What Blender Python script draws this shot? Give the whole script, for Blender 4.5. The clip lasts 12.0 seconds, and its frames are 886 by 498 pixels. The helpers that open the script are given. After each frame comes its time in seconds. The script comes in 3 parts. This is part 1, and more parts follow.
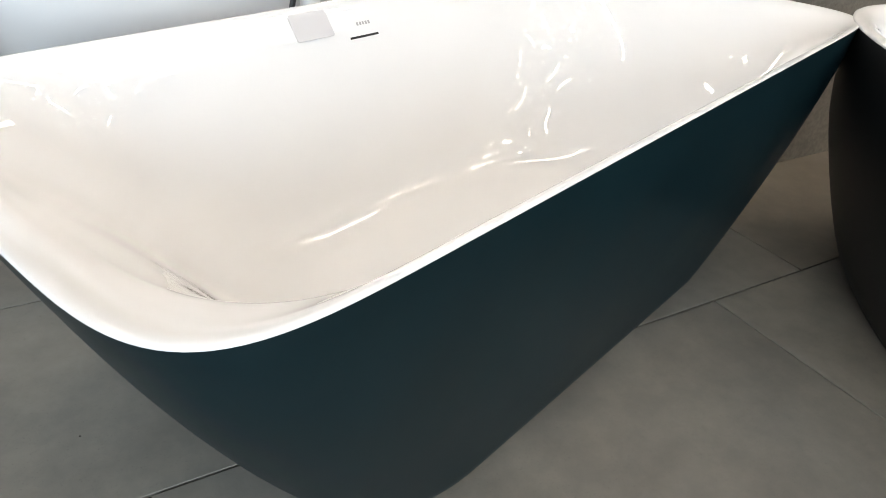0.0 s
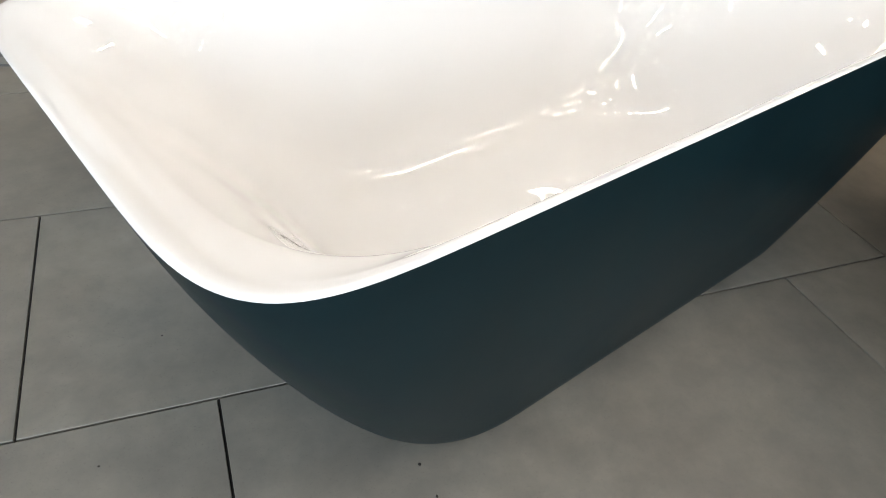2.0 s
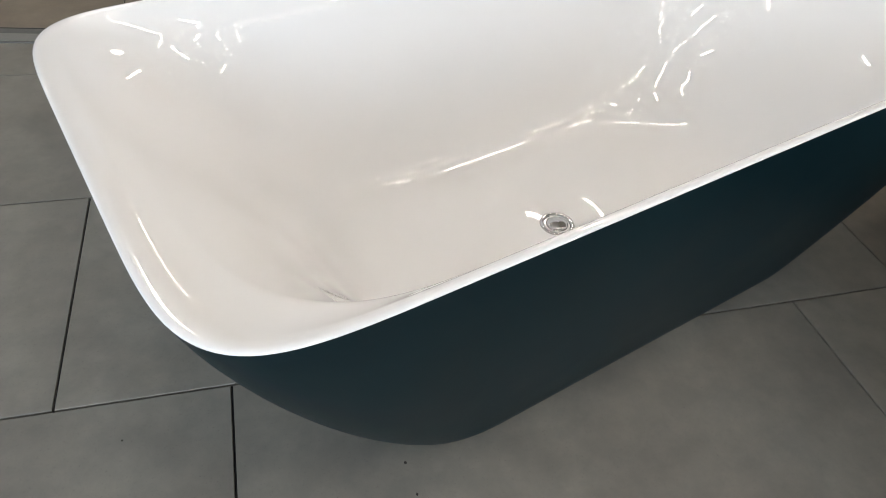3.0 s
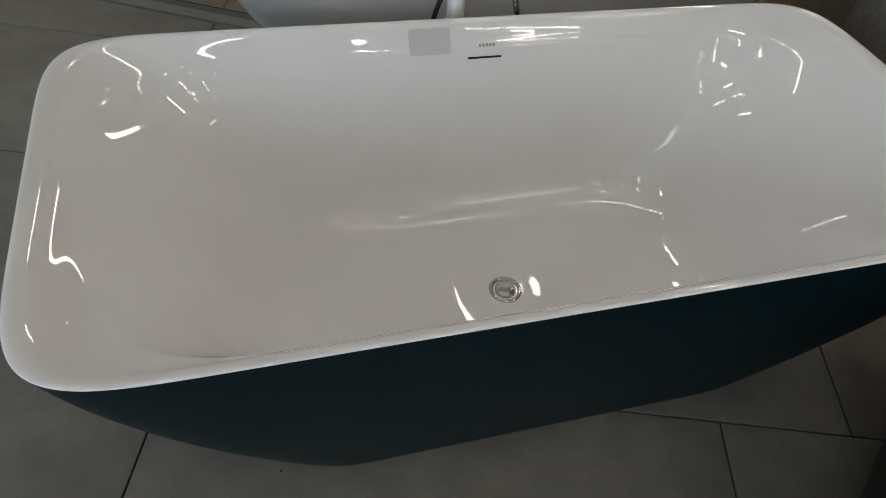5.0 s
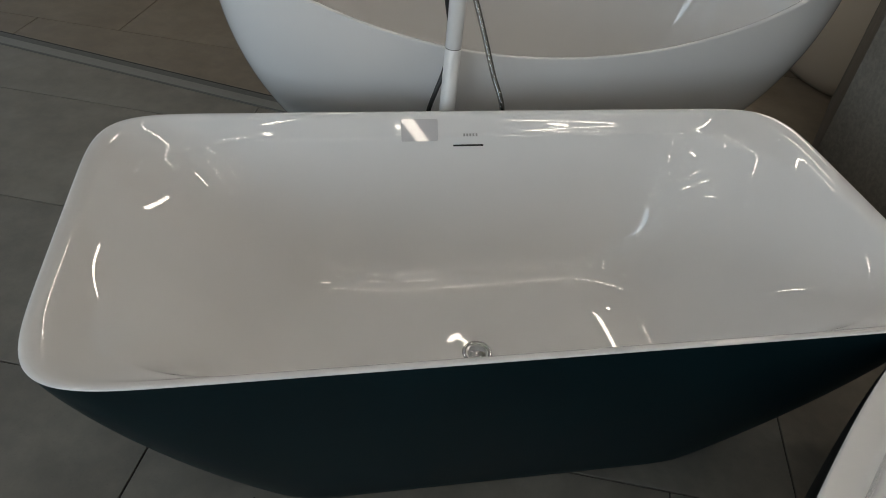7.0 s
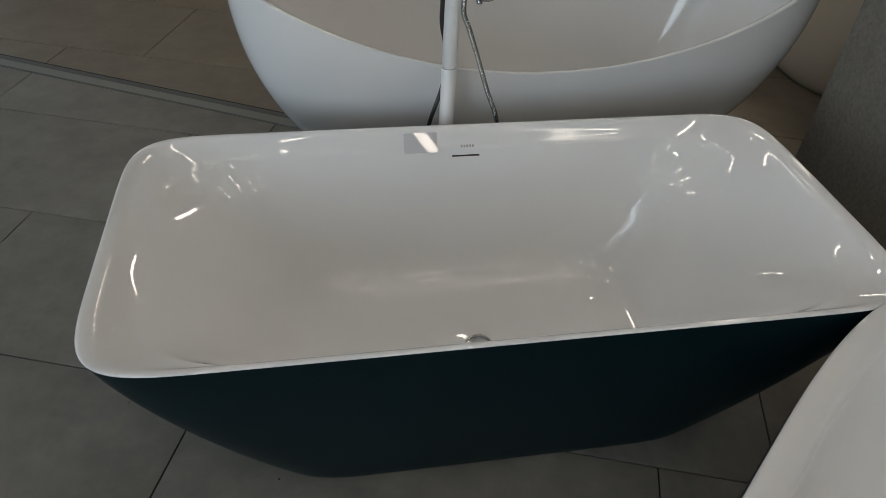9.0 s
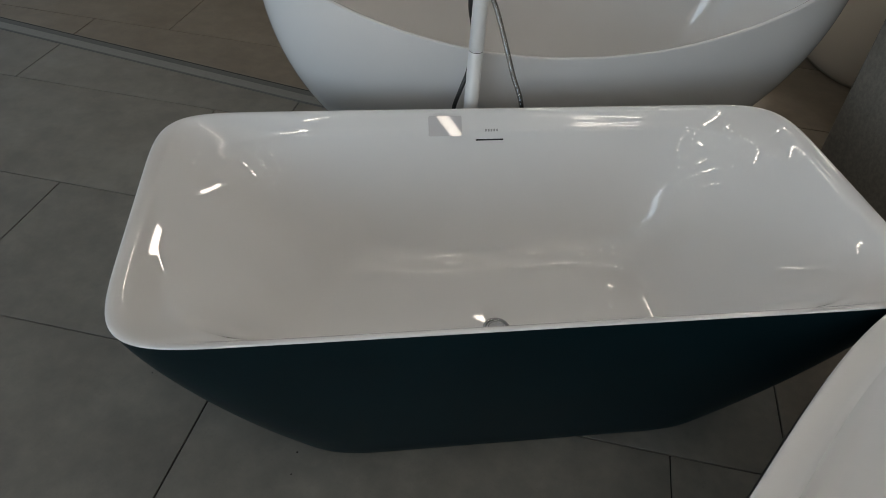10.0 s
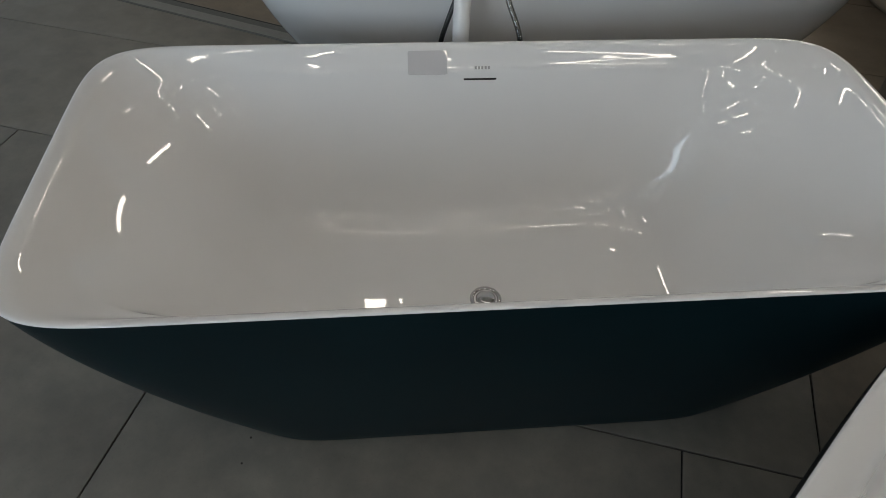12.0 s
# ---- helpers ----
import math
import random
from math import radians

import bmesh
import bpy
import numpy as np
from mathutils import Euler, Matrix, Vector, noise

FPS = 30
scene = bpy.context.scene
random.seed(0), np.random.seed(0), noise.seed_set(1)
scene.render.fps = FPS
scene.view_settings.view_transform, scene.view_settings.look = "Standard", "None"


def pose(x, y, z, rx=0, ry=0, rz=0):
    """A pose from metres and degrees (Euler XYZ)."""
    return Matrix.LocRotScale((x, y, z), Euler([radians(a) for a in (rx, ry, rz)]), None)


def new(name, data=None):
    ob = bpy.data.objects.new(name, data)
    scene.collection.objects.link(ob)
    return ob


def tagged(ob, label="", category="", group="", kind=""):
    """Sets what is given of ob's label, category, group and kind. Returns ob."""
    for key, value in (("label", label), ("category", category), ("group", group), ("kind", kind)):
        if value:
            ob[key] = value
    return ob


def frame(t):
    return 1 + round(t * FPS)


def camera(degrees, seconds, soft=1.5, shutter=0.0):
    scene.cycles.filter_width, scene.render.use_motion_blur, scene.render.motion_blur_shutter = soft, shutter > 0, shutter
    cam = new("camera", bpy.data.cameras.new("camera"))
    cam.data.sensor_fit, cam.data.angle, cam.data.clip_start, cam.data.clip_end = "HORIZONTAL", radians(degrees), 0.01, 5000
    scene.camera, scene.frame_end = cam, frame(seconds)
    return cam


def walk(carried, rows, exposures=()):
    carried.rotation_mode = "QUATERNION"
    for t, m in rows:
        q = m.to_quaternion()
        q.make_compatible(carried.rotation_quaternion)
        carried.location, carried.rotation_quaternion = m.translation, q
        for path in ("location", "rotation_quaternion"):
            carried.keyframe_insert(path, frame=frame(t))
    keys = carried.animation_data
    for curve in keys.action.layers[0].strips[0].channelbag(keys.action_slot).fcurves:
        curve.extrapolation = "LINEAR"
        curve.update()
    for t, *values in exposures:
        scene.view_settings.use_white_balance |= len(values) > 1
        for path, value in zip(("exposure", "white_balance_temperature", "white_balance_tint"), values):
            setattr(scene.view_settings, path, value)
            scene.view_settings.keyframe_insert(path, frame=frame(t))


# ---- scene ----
ROWS = [
    (0.0, -0.9869, -0.7361, 0.8799, 58.47, -3.06, -48.01),
    (0.5, -1.0261, -0.7301, 0.8170, 59.36, -3.16, -43.79),
    (1.0, -1.0285, -0.7346, 0.8147, 52.28, -3.77, -41.91),
    (1.5, -1.0040, -0.7326, 0.8743, 52.41, -4.23, -39.95),
    (2.0, -0.9755, -0.7456, 0.9362, 51.49, -4.70, -39.23),
    (2.5, -0.9431, -0.7546, 0.9796, 49.76, -4.36, -36.93),
    (3.0, -0.8938, -0.7910, 1.0692, 47.36, -4.24, -33.13),
    (3.5, -0.8079, -0.8364, 1.1192, 46.32, -3.41, -29.24),
    (5.5, -0.4511, -0.9497, 1.3699, 42.08, -5.64, -12.02),
    (6.0, -0.4130, -1.0058, 1.3959, 44.73, -4.70, -10.55),
    (6.5, -0.4089, -1.0571, 1.4197, 46.46, -4.86, -10.05),
    (7.0, -0.3903, -1.1075, 1.4322, 49.10, -4.97, -9.59),
    (9.0, -0.3782, -1.2448, 1.5324, 49.64, -2.82, -9.49),
    (9.5, -0.4179, -1.2581, 1.5469, 48.86, -3.39, -8.45),
    (10.0, -0.3957, -1.2498, 1.5467, 47.94, -3.41, -7.37),
    (10.5, -0.3435, -1.1937, 1.4919, 47.21, -2.79, -8.68),
    (11.0, -0.2915, -1.1286, 1.4303, 46.56, -2.11, -7.57),
    (11.5, -0.2656, -1.0981, 1.3931, 45.29, -2.32, -6.50),
    (12.0, -0.2415, -1.0717, 1.3846, 44.27, -2.01, -5.05),
]
EXPOSE = [(0.0, -0.29, 7400, 13), (0.5, -0.13, 7400, 13), (1.0, 0.07, 7400, 13), (1.5, -0.08, 7380, 13), (2.0, -0.2, 7350, 13),
          (2.5, -0.29, 7300, 13), (3.0, -0.58, 7180, 13), (3.5, -0.77, 7120, 13), (5.5, -1.87, 7250, 10), (12.0, -1.92, 7030, 10)]
cam = camera(64.05, 12.0, soft=0.7)
walk(cam, [(t, pose(*p)) for t, *p in ROWS], EXPOSE)

# ---------------------------------------------------------------- light
scene.world = bpy.data.worlds.new("daylight")
scene.world.use_nodes = True
wn = scene.world.node_tree
sky = wn.nodes.new("ShaderNodeTexSky")
sky.sky_type, sky.sun_disc, sky.sun_elevation, sky.sun_rotation = "NISHITA", False, radians(35), radians(200)
wn.links.new(sky.outputs["Color"], wn.nodes["Background"].inputs["Color"])
wn.nodes["Background"].inputs["Strength"].default_value = 0.08
DAY_WEST, DAY_SOUTH = (40.0, 90.0), (520.0, 10.0)          # each window, watts
LED, SPOT = 60.0, 90.0
# linear lamps: from, to along the row, place across it
LINES = [(-1.0, 4.4, 4.9, 90, 0.13), (2.0, 4.4, -4.3, 0, 0.051), (0.73, 1.37, -1.87, -40, 0.075), (1.3, 2.3, -1.18, 0, 0.044), (1.8, 3.4, -2.6, 0, 0.044),
         (-0.33, 0.23, -1.55, 90, 0.044), (-1.05, -0.35, -2.15, 90, 0.044), (-0.98, -0.32, -1.12, 90, 0.044), (-1.75, -1.25, -0.75, 90, 0.044),
         (0.4, 1.5, -3.75, 0, 0.051), (1.8, 2.0, -1.32, 0, 0.06), (-0.9, 1.0, 0.58, 0, 0.034), (-4.4, -2.9, 3.8, 0, 0.068), (-1.15, -0.55, 2.0, 90, 0.068),
         (0.05, 0.35, 2.05, 90, 0.085), (1.4, 2.2, -0.05, 0, 0.085), (0.33, 0.57, -0.4, 0, 0.068), (3.2, 4.0, -1.15, 90, 0.051)]
SPOTS = [(1.83, 1.07), (2.7, 2.1), (0.2, -0.8), (-0.1, 1.7), (-1.9, -2.4), (-3.1, -2.9), (3.4, -4.0), (4.1, -2.8), (-0.4, 4.35), (-0.5, 5.0)]

# ---------------------------------------------------------------- materials
def nodes_of(name):
    m = bpy.data.materials.new(name)
    m.use_nodes = True
    nt = m.node_tree
    return m, nt, nt.nodes["Principled BSDF"]


def link(nt, a, b):
    nt.links.new(a, b)


def noise_node(nt, scale, detail=4.0, rough=0.55, coord="Object"):
    tc = nt.nodes.new("ShaderNodeTexCoord")
    n = nt.nodes.new("ShaderNodeTexNoise")
    n.inputs["Scale"].default_value = scale
    n.inputs["Detail"].default_value = detail
    n.inputs["Roughness"].default_value = rough
    link(nt, tc.outputs[coord], n.inputs["Vector"])
    return n


def ramp(nt, src, stops):
    r = nt.nodes.new("ShaderNodeValToRGB")
    els = r.color_ramp.elements
    while len(els) < len(stops):
        els.new(0.5)
    for el, (p, c) in zip(els, stops):
        el.position, el.color = p, (*c, 1)
    link(nt, src, r.inputs["Fac"])
    return r


def mix(nt, fac, a, b, blend="MIX"):
    m = nt.nodes.new("ShaderNodeMix")
    m.data_type, m.blend_type = "RGBA", blend
    for sock, v in (("Factor", fac), ("A", a), ("B", b)):
        s = next(i for i in m.inputs if i.name == sock and i.enabled)
        if hasattr(v, "is_linked"):
            link(nt, v, s)
        elif isinstance(v, (int, float)):
            s.default_value = v
        else:
            s.default_value = (*v, 1)
    return next(o for o in m.outputs if o.enabled)


def bump(nt, b, height, strength, dist):
    n = nt.nodes.new("ShaderNodeBump")
    n.inputs["Strength"].default_value = strength
    n.inputs["Distance"].default_value = dist
    link(nt, height, n.inputs["Height"])
    link(nt, n.outputs["Normal"], b.inputs["Normal"])
    return n


def acrylic(name, colour, rough=0.06, wave=0.0, ior=1.5):
    """Glossy cast sanitary acrylic: even colour, faint cloudiness, a slightly wavy sheen."""
    m, nt, b = nodes_of(name)
    n = noise_node(nt, 3.0, 2)
    c = ramp(nt, n.outputs["Fac"], [(0.3, [v * 0.97 for v in colour]), (0.7, colour)])
    link(nt, c.outputs["Color"], b.inputs["Base Color"])
    b.inputs["Roughness"].default_value = rough
    b.inputs["IOR"].default_value = ior
    if wave:
        w = noise_node(nt, 20.0, 2.0)
        bump(nt, b, w.outputs["Fac"], wave, 0.004)
    return m


def satin_paint(name, colour, rough, gloss=0.5):
    """Matt coloured outer shell with fine orange-peel and faint rubbing."""
    m, nt, b = nodes_of(name)
    n = noise_node(nt, 5.0, 5)
    c = ramp(nt, n.outputs["Fac"], [(0.3, [v * 0.86 for v in colour]), (0.75, [v * 1.1 for v in colour])])
    link(nt, c.outputs["Color"], b.inputs["Base Color"])
    r = nt.nodes.new("ShaderNodeMapRange")
    r.inputs["To Min"].default_value, r.inputs["To Max"].default_value = rough - 0.05, rough + 0.06
    link(nt, n.outputs["Fac"], r.inputs["Value"])
    link(nt, r.outputs["Result"], b.inputs["Roughness"])
    b.inputs["Specular IOR Level"].default_value = gloss
    f = noise_node(nt, 900.0, 2)
    bump(nt, b, f.outputs["Fac"], 0.12, 0.0006)
    return m


def tile_stone(name, dark, light):
    """Cement-look porcelain: clouds, faint streaks, specks; each tile a little different."""
    m, nt, b = nodes_of(name)
    tc = nt.nodes.new("ShaderNodeTexCoord")
    info = nt.nodes.new("ShaderNodeObjectInfo")
    off = nt.nodes.new("ShaderNodeVectorMath")
    off.operation = "MULTIPLY_ADD"
    off.inputs[1].default_value = (1, 1, 1)
    sc = nt.nodes.new("ShaderNodeVectorMath")
    sc.operation = "SCALE"
    sc.inputs[0].default_value = (37.0, 19.0, 11.0)
    link(nt, info.outputs["Random"], sc.inputs["Scale"])
    link(nt, tc.outputs["Object"], off.inputs[0])
    link(nt, sc.outputs[0], off.inputs[2])

    def nz(scale, detail, rough):
        n = nt.nodes.new("ShaderNodeTexNoise")
        n.inputs["Scale"].default_value, n.inputs["Detail"].default_value = scale, detail
        n.inputs["Roughness"].default_value = rough
        link(nt, off.outputs[0], n.inputs["Vector"])
        return n

    cloud, mid, fine = nz(3.2, 6, 0.6), nz(14, 5, 0.65), nz(260, 3, 0.7)
    c = ramp(nt, cloud.outputs["Fac"], [(0.32, dark), (0.68, light)])
    c2 = ramp(nt, mid.outputs["Fac"], [(0.35, (0.86, 0.86, 0.86)), (0.7, (1.08, 1.07, 1.05))])
    c3 = ramp(nt, fine.outputs["Fac"], [(0.27, (0.72, 0.71, 0.7)), (0.4, (1, 1, 1))])
    o = mix(nt, 1.0, c.outputs["Color"], c2.outputs["Color"], "MULTIPLY")
    o = mix(nt, 0.8, o, c3.outputs["Color"], "MULTIPLY")
    tint = ramp(nt, info.outputs["Random"], [(0.0, (0.93, 0.93, 0.93)), (1.0, (1.05, 1.04, 1.03))])
    o = mix(nt, 1.0, o, tint.outputs["Color"], "MULTIPLY")
    link(nt, o, b.inputs["Base Color"])
    r = nt.nodes.new("ShaderNodeMapRange")
    r.inputs["To Min"].default_value, r.inputs["To Max"].default_value = 0.42, 0.6
    link(nt, mid.outputs["Fac"], r.inputs["Value"])
    link(nt, r.outputs["Result"], b.inputs["Roughness"])
    bump(nt, b, fine.outputs["Fac"], 0.15, 0.0008)
    return m


def plain(name, colour, rough=0.5, metal=0.0, vary=0.08, scale=20.0, bumped=0.0):
    m, nt, b = nodes_of(name)
    n = noise_node(nt, scale, 4)
    c = ramp(nt, n.outputs["Fac"], [(0.3, [v * (1 - vary) for v in colour]), (0.7, [min(1, v * (1 + vary)) for v in colour])])
    link(nt, c.outputs["Color"], b.inputs["Base Color"])
    b.inputs["Roughness"].default_value = rough
    b.inputs["Metallic"].default_value = metal
    if bumped:
        bump(nt, b, n.outputs["Fac"], bumped, 0.002)
    return m


def lamp_glow(name, colour, strength):
    m, nt, b = nodes_of(name)
    b.inputs["Base Color"].default_value = (0.9, 0.9, 0.9, 1)
    b.inputs["Emission Color"].default_value = (*colour, 1)
    b.inputs["Emission Strength"].default_value = strength
    return m


def cement(name):
    """Troweled cement panel: cloudy grey, pores and grains, slight relief."""
    m, nt, b = nodes_of(name)
    cl, fi = noise_node(nt, 2.2, 6, 0.62), noise_node(nt, 70, 3, 0.6)
    tc = nt.nodes.new("ShaderNodeTexCoord")
    v = nt.nodes.new("ShaderNodeTexVoronoi")
    v.inputs["Scale"].default_value = 75
    link(nt, tc.outputs["Object"], v.inputs["Vector"])
    c = ramp(nt, cl.outputs["Fac"], [(0.3, (0.165, 0.15, 0.128)), (0.7, (0.235, 0.215, 0.185))])
    c2 = ramp(nt, fi.outputs["Fac"], [(0.35, (0.82, 0.82, 0.82)), (0.65, (1.08, 1.08, 1.08))])
    p = ramp(nt, v.outputs["Distance"], [(0.10, (0.5, 0.49, 0.47)), (0.2, (1, 1, 1))])
    o = mix(nt, 1.0, c.outputs["Color"], c2.outputs["Color"], "MULTIPLY")
    o = mix(nt, 0.35, o, p.outputs["Color"], "MULTIPLY")
    link(nt, o, b.inputs["Base Color"])
    b.inputs["Roughness"].default_value = 0.8
    bump(nt, b, fi.outputs["Fac"], 0.35, 0.003)
    return m


M_WHITE = acrylic("white_acrylic", (0.80, 0.80, 0.80), 0.004, 0.018, 1.65)
M_WHITE_OUT = acrylic("white_gelcoat", (0.80, 0.80, 0.80), 0.01, 0.04)
M_CREAM = acrylic("cream_gelcoat", (0.60, 0.52, 0.42), 0.08)
M_PETROL = satin_paint("petrol_shell", (0.0043, 0.0155, 0.0194), 0.36, 0.14)
M_BLACK = satin_paint("black_shell", (0.008, 0.008, 0.0085), 0.42, 0.3)
M_TILE = tile_stone("cement_tile", (0.182, 0.170, 0.148), (0.245, 0.232, 0.205))
M_TILE_B = tile_stone("brown_cement_tile", (0.205, 0.168, 0.128), (0.268, 0.225, 0.177))
M_TILE_C = tile_stone("warm_grey_tile", (0.196, 0.172, 0.141), (0.258, 0.230, 0.193))
M_GROUT = plain("grout", (0.014, 0.013, 0.012), 0.9)
M_CEMENT = cement("cement_panel")
M_CHROME = plain("chrome", (0.55, 0.55, 0.55), 0.07, 1.0, 0.02)
M_STEEL = plain("brushed_steel", (0.42, 0.42, 0.41), 0.22, 1.0, 0.06, 120)
M_ALU = plain("anodised_aluminium", (0.24, 0.24, 0.22), 0.45, 0.2, 0.06, 60)
M_ALU_DARK = plain("grey_rubber_insert", (0.12, 0.12, 0.115), 0.6, 0.0, 0.1, 60)
M_DARK = plain("dark_gap", (0.012, 0.012, 0.012), 0.6)
M_RUBBER = plain("black_rubber", (0.02, 0.02, 0.021), 0.35)
M_TAPWHITE = plain("white_powder_coat", (0.78, 0.78, 0.78), 0.28, 0.0, 0.02)
M_PRINT = plain("grey_print", (0.33, 0.33, 0.33), 0.5)
M_FILM = acrylic("grey_card", (0.60, 0.59, 0.60), 0.02)
M_WALL = plain("painted_wall", (0.42, 0.41, 0.40), 0.8, 0, 0.04, 3)
M_CEIL = plain("painted_ceiling", (0.55, 0.545, 0.535), 0.85, 0, 0.03, 3)
M_CRUMB = plain("dirt", (0.03, 0.026, 0.022), 0.9)
M_BLUE = plain("dark_blue_mat", (0.03, 0.035, 0.09), 0.8)
M_LED = lamp_glow("led_diffuser", (1.0, 0.945, 0.88), LED)
M_SPOT = lamp_glow("spot_lens", (1.0, 0.95, 0.89), SPOT)


# ---------------------------------------------------------------- mesh helpers
def mesh_from(name, verts, faces, material, smooth=True):
    me = bpy.data.meshes.new(name)
    me.from_pydata([tuple(v) for v in verts], [], faces)
    me.materials.append(material)
    if smooth:
        me.polygons.foreach_set("use_smooth", [True] * len(me.polygons))
    me.update()
    return me


def part(name, mesh, parent, label="", m=None):
    ob = new(name, mesh)
    ob.parent = parent
    if m is not None:
        ob.matrix_basis = m
    return tagged(ob, label)


def bm_mesh(name, bm, material, smooth=False):
    me = bpy.data.meshes.new(name)
    bmesh.ops.recalc_face_normals(bm, faces=bm.faces)
    bm.to_mesh(me)
    bm.free()
    me.materials.append(material)
    if smooth:
        me.polygons.foreach_set("use_smooth", [True] * len(me.polygons))
    return me


def box(name, lo, hi, material, bevel=0.0):
    bm = bmesh.new()
    bmesh.ops.create_cube(bm, size=1)
    size = Vector(hi) - Vector(lo)
    bmesh.ops.scale(bm, vec=size, verts=bm.verts)
    bmesh.ops.translate(bm, vec=(Vector(hi) + Vector(lo)) / 2, verts=bm.verts)
    if bevel:
        bmesh.ops.bevel(bm, geom=bm.edges[:], offset=bevel, segments=2, affect="EDGES", profile=0.5)
    return bm_mesh(name, bm, material)


def lathe(name, profile, material, seg=40):
    """A turned shape round z from (radius, height) pairs, closed at radius 0."""
    verts, faces = [], []
    for r, z in profile:
        for i in range(seg):
            a = 2 * math.pi * i / seg
            verts.append((r * math.cos(a), r * math.sin(a), z))
    for k in range(len(profile) - 1):
        for i in range(seg):
            j = (i + 1) % seg
            faces.append((k * seg + i, k * seg + j, (k + 1) * seg + j, (k + 1) * seg + i))
    return mesh_from(name, verts, faces, material)


def tube(name, pts, radius, material, seg=12, rings=0.0):
    """A round tube along a smooth curve through pts; rings: pitch of a coiled metal hose."""
    def cr(p0, p1, p2, p3, t):
        return 0.5 * (2 * p1 + (p2 - p0) * t + (2 * p0 - 5 * p1 + 4 * p2 - p3) * t * t + (3 * p1 - p0 - 3 * p2 + p3) * t ** 3)
    P = [Vector(p) for p in pts]
    P = [2 * P[0] - P[1]] + P + [2 * P[-1] - P[-2]]
    line = []
    for i in range(1, len(P) - 2):
        n = max(8, int((P[i + 1] - P[i]).length / (rings / 4 if rings else 0.012)))
        line += [cr(P[i - 1], P[i], P[i + 1], P[i + 2], k / n) for k in range(n)]
    line.append(P[-2])
    verts, faces = [], []
    nrm = Vector((1, 0.1, 0))
    for k, c in enumerate(line):
        d = (line[min(k + 1, len(line) - 1)] - line[max(k - 1, 0)]).normalized()
        nrm = (nrm - d * nrm.dot(d)).normalized()
        b = d.cross(nrm)
        r = radius * (0.93 + 0.07 * math.cos(2 * math.pi * k / 4)) if rings else radius
        for i in range(seg):
            a = 2 * math.pi * i / seg
            verts.append(c + r * (math.cos(a) * nrm + math.sin(a) * b))
    for k in range(len(line) - 1):
        for i in range(seg):
            j = (i + 1) % seg
            faces.append((k * seg + i, k * seg + j, (k + 1) * seg + j, (k + 1) * seg + i))
    faces += [tuple(range(seg))[::-1], tuple(range((len(line) - 1) * seg, len(line) * seg))]
    return mesh_from(name, verts, faces, material)


def outline(a, b, r, e, n=72):
    """Rounded rectangle with superelliptic corners, counter-clockwise from +x, denser where it turns."""
    q = [(a, 0.0)]
    for i in range(161):
        t = math.pi / 2 * i / 160
        q.append((a - r + r * math.cos(t) ** (2 / e), b - r + r * math.sin(t) ** (2 / e)))
    q.append((0.0, b))
    run, head = [0.0], math.pi / 2
    for p, w in zip(q[:-1], q[1:]):
        # points gather where the line turns
        way = math.atan2(w[1] - p[1], w[0] - p[0]) if w != p else head
        run.append(run[-1] + math.hypot(w[0] - p[0], w[1] - p[1]) + 0.4 * abs(way - head) + 1e-7)
        head = way
    xs, ys = [p[0] for p in q], [p[1] for p in q]
    at = [run[-1] * k / n for k in range(n + 1)]
    quarter = list(zip(np.interp(at, run, xs).tolist(), np.interp(at, run, ys).tolist()))
    pts = quarter[:-1] + [(-x, y) for x, y in quarter[:0:-1]] + [(-x, -y) for x, y in quarter[:-1]] + [(x, -y) for x, y in quarter[:0:-1]]
    return pts


def bowl_line(a, b, r, e):
    """The same rounded rectangle with its points at fixed bearings, so that lines of different roundness join without twist."""
    quarter = [(a, (b - r) * i / 4) for i in range(4)]
    for i in range(71):
        t = math.pi / 2 * i / 70
        c, s = math.cos(t), math.sin(t)
        rho = r * (abs(c) ** e + abs(s) ** e) ** (-1 / e)
        quarter.append((a - r + rho * c, b - r + rho * s))
    quarter += [((a - r) * (1 - i / 24), b) for i in range(1, 25)]
    return quarter[:-1] + [(-x, y) for x, y in quarter[:0:-1]] + [(-x, -y) for x, y in quarter[:-1]] + [(x, -y) for x, y in quarter[:0:-1]]


def ellipse(a, b, n, count=480):
    out = []
    for i in range(count):
        t = 2 * math.pi * i / count
        c, s = math.cos(t), math.sin(t)
        out.append((a * math.copysign(abs(c) ** (2 / n), c), b * math.copysign(abs(s) ** (2 / n), s)))
    return out


def skin(loops, cap_last=True):
    verts = [v for lp in loops for v in lp]
    n, faces = len(loops[0]), []
    for k in range(len(loops) - 1):
        for i in range(n):
            j = (i + 1) % n
            faces.append((k * n + i, k * n + j, (k + 1) * n + j, (k + 1) * n + i))
    if cap_last:
        faces.append(tuple(range((len(loops) - 1) * n, len(loops) * n)))
    return verts, faces


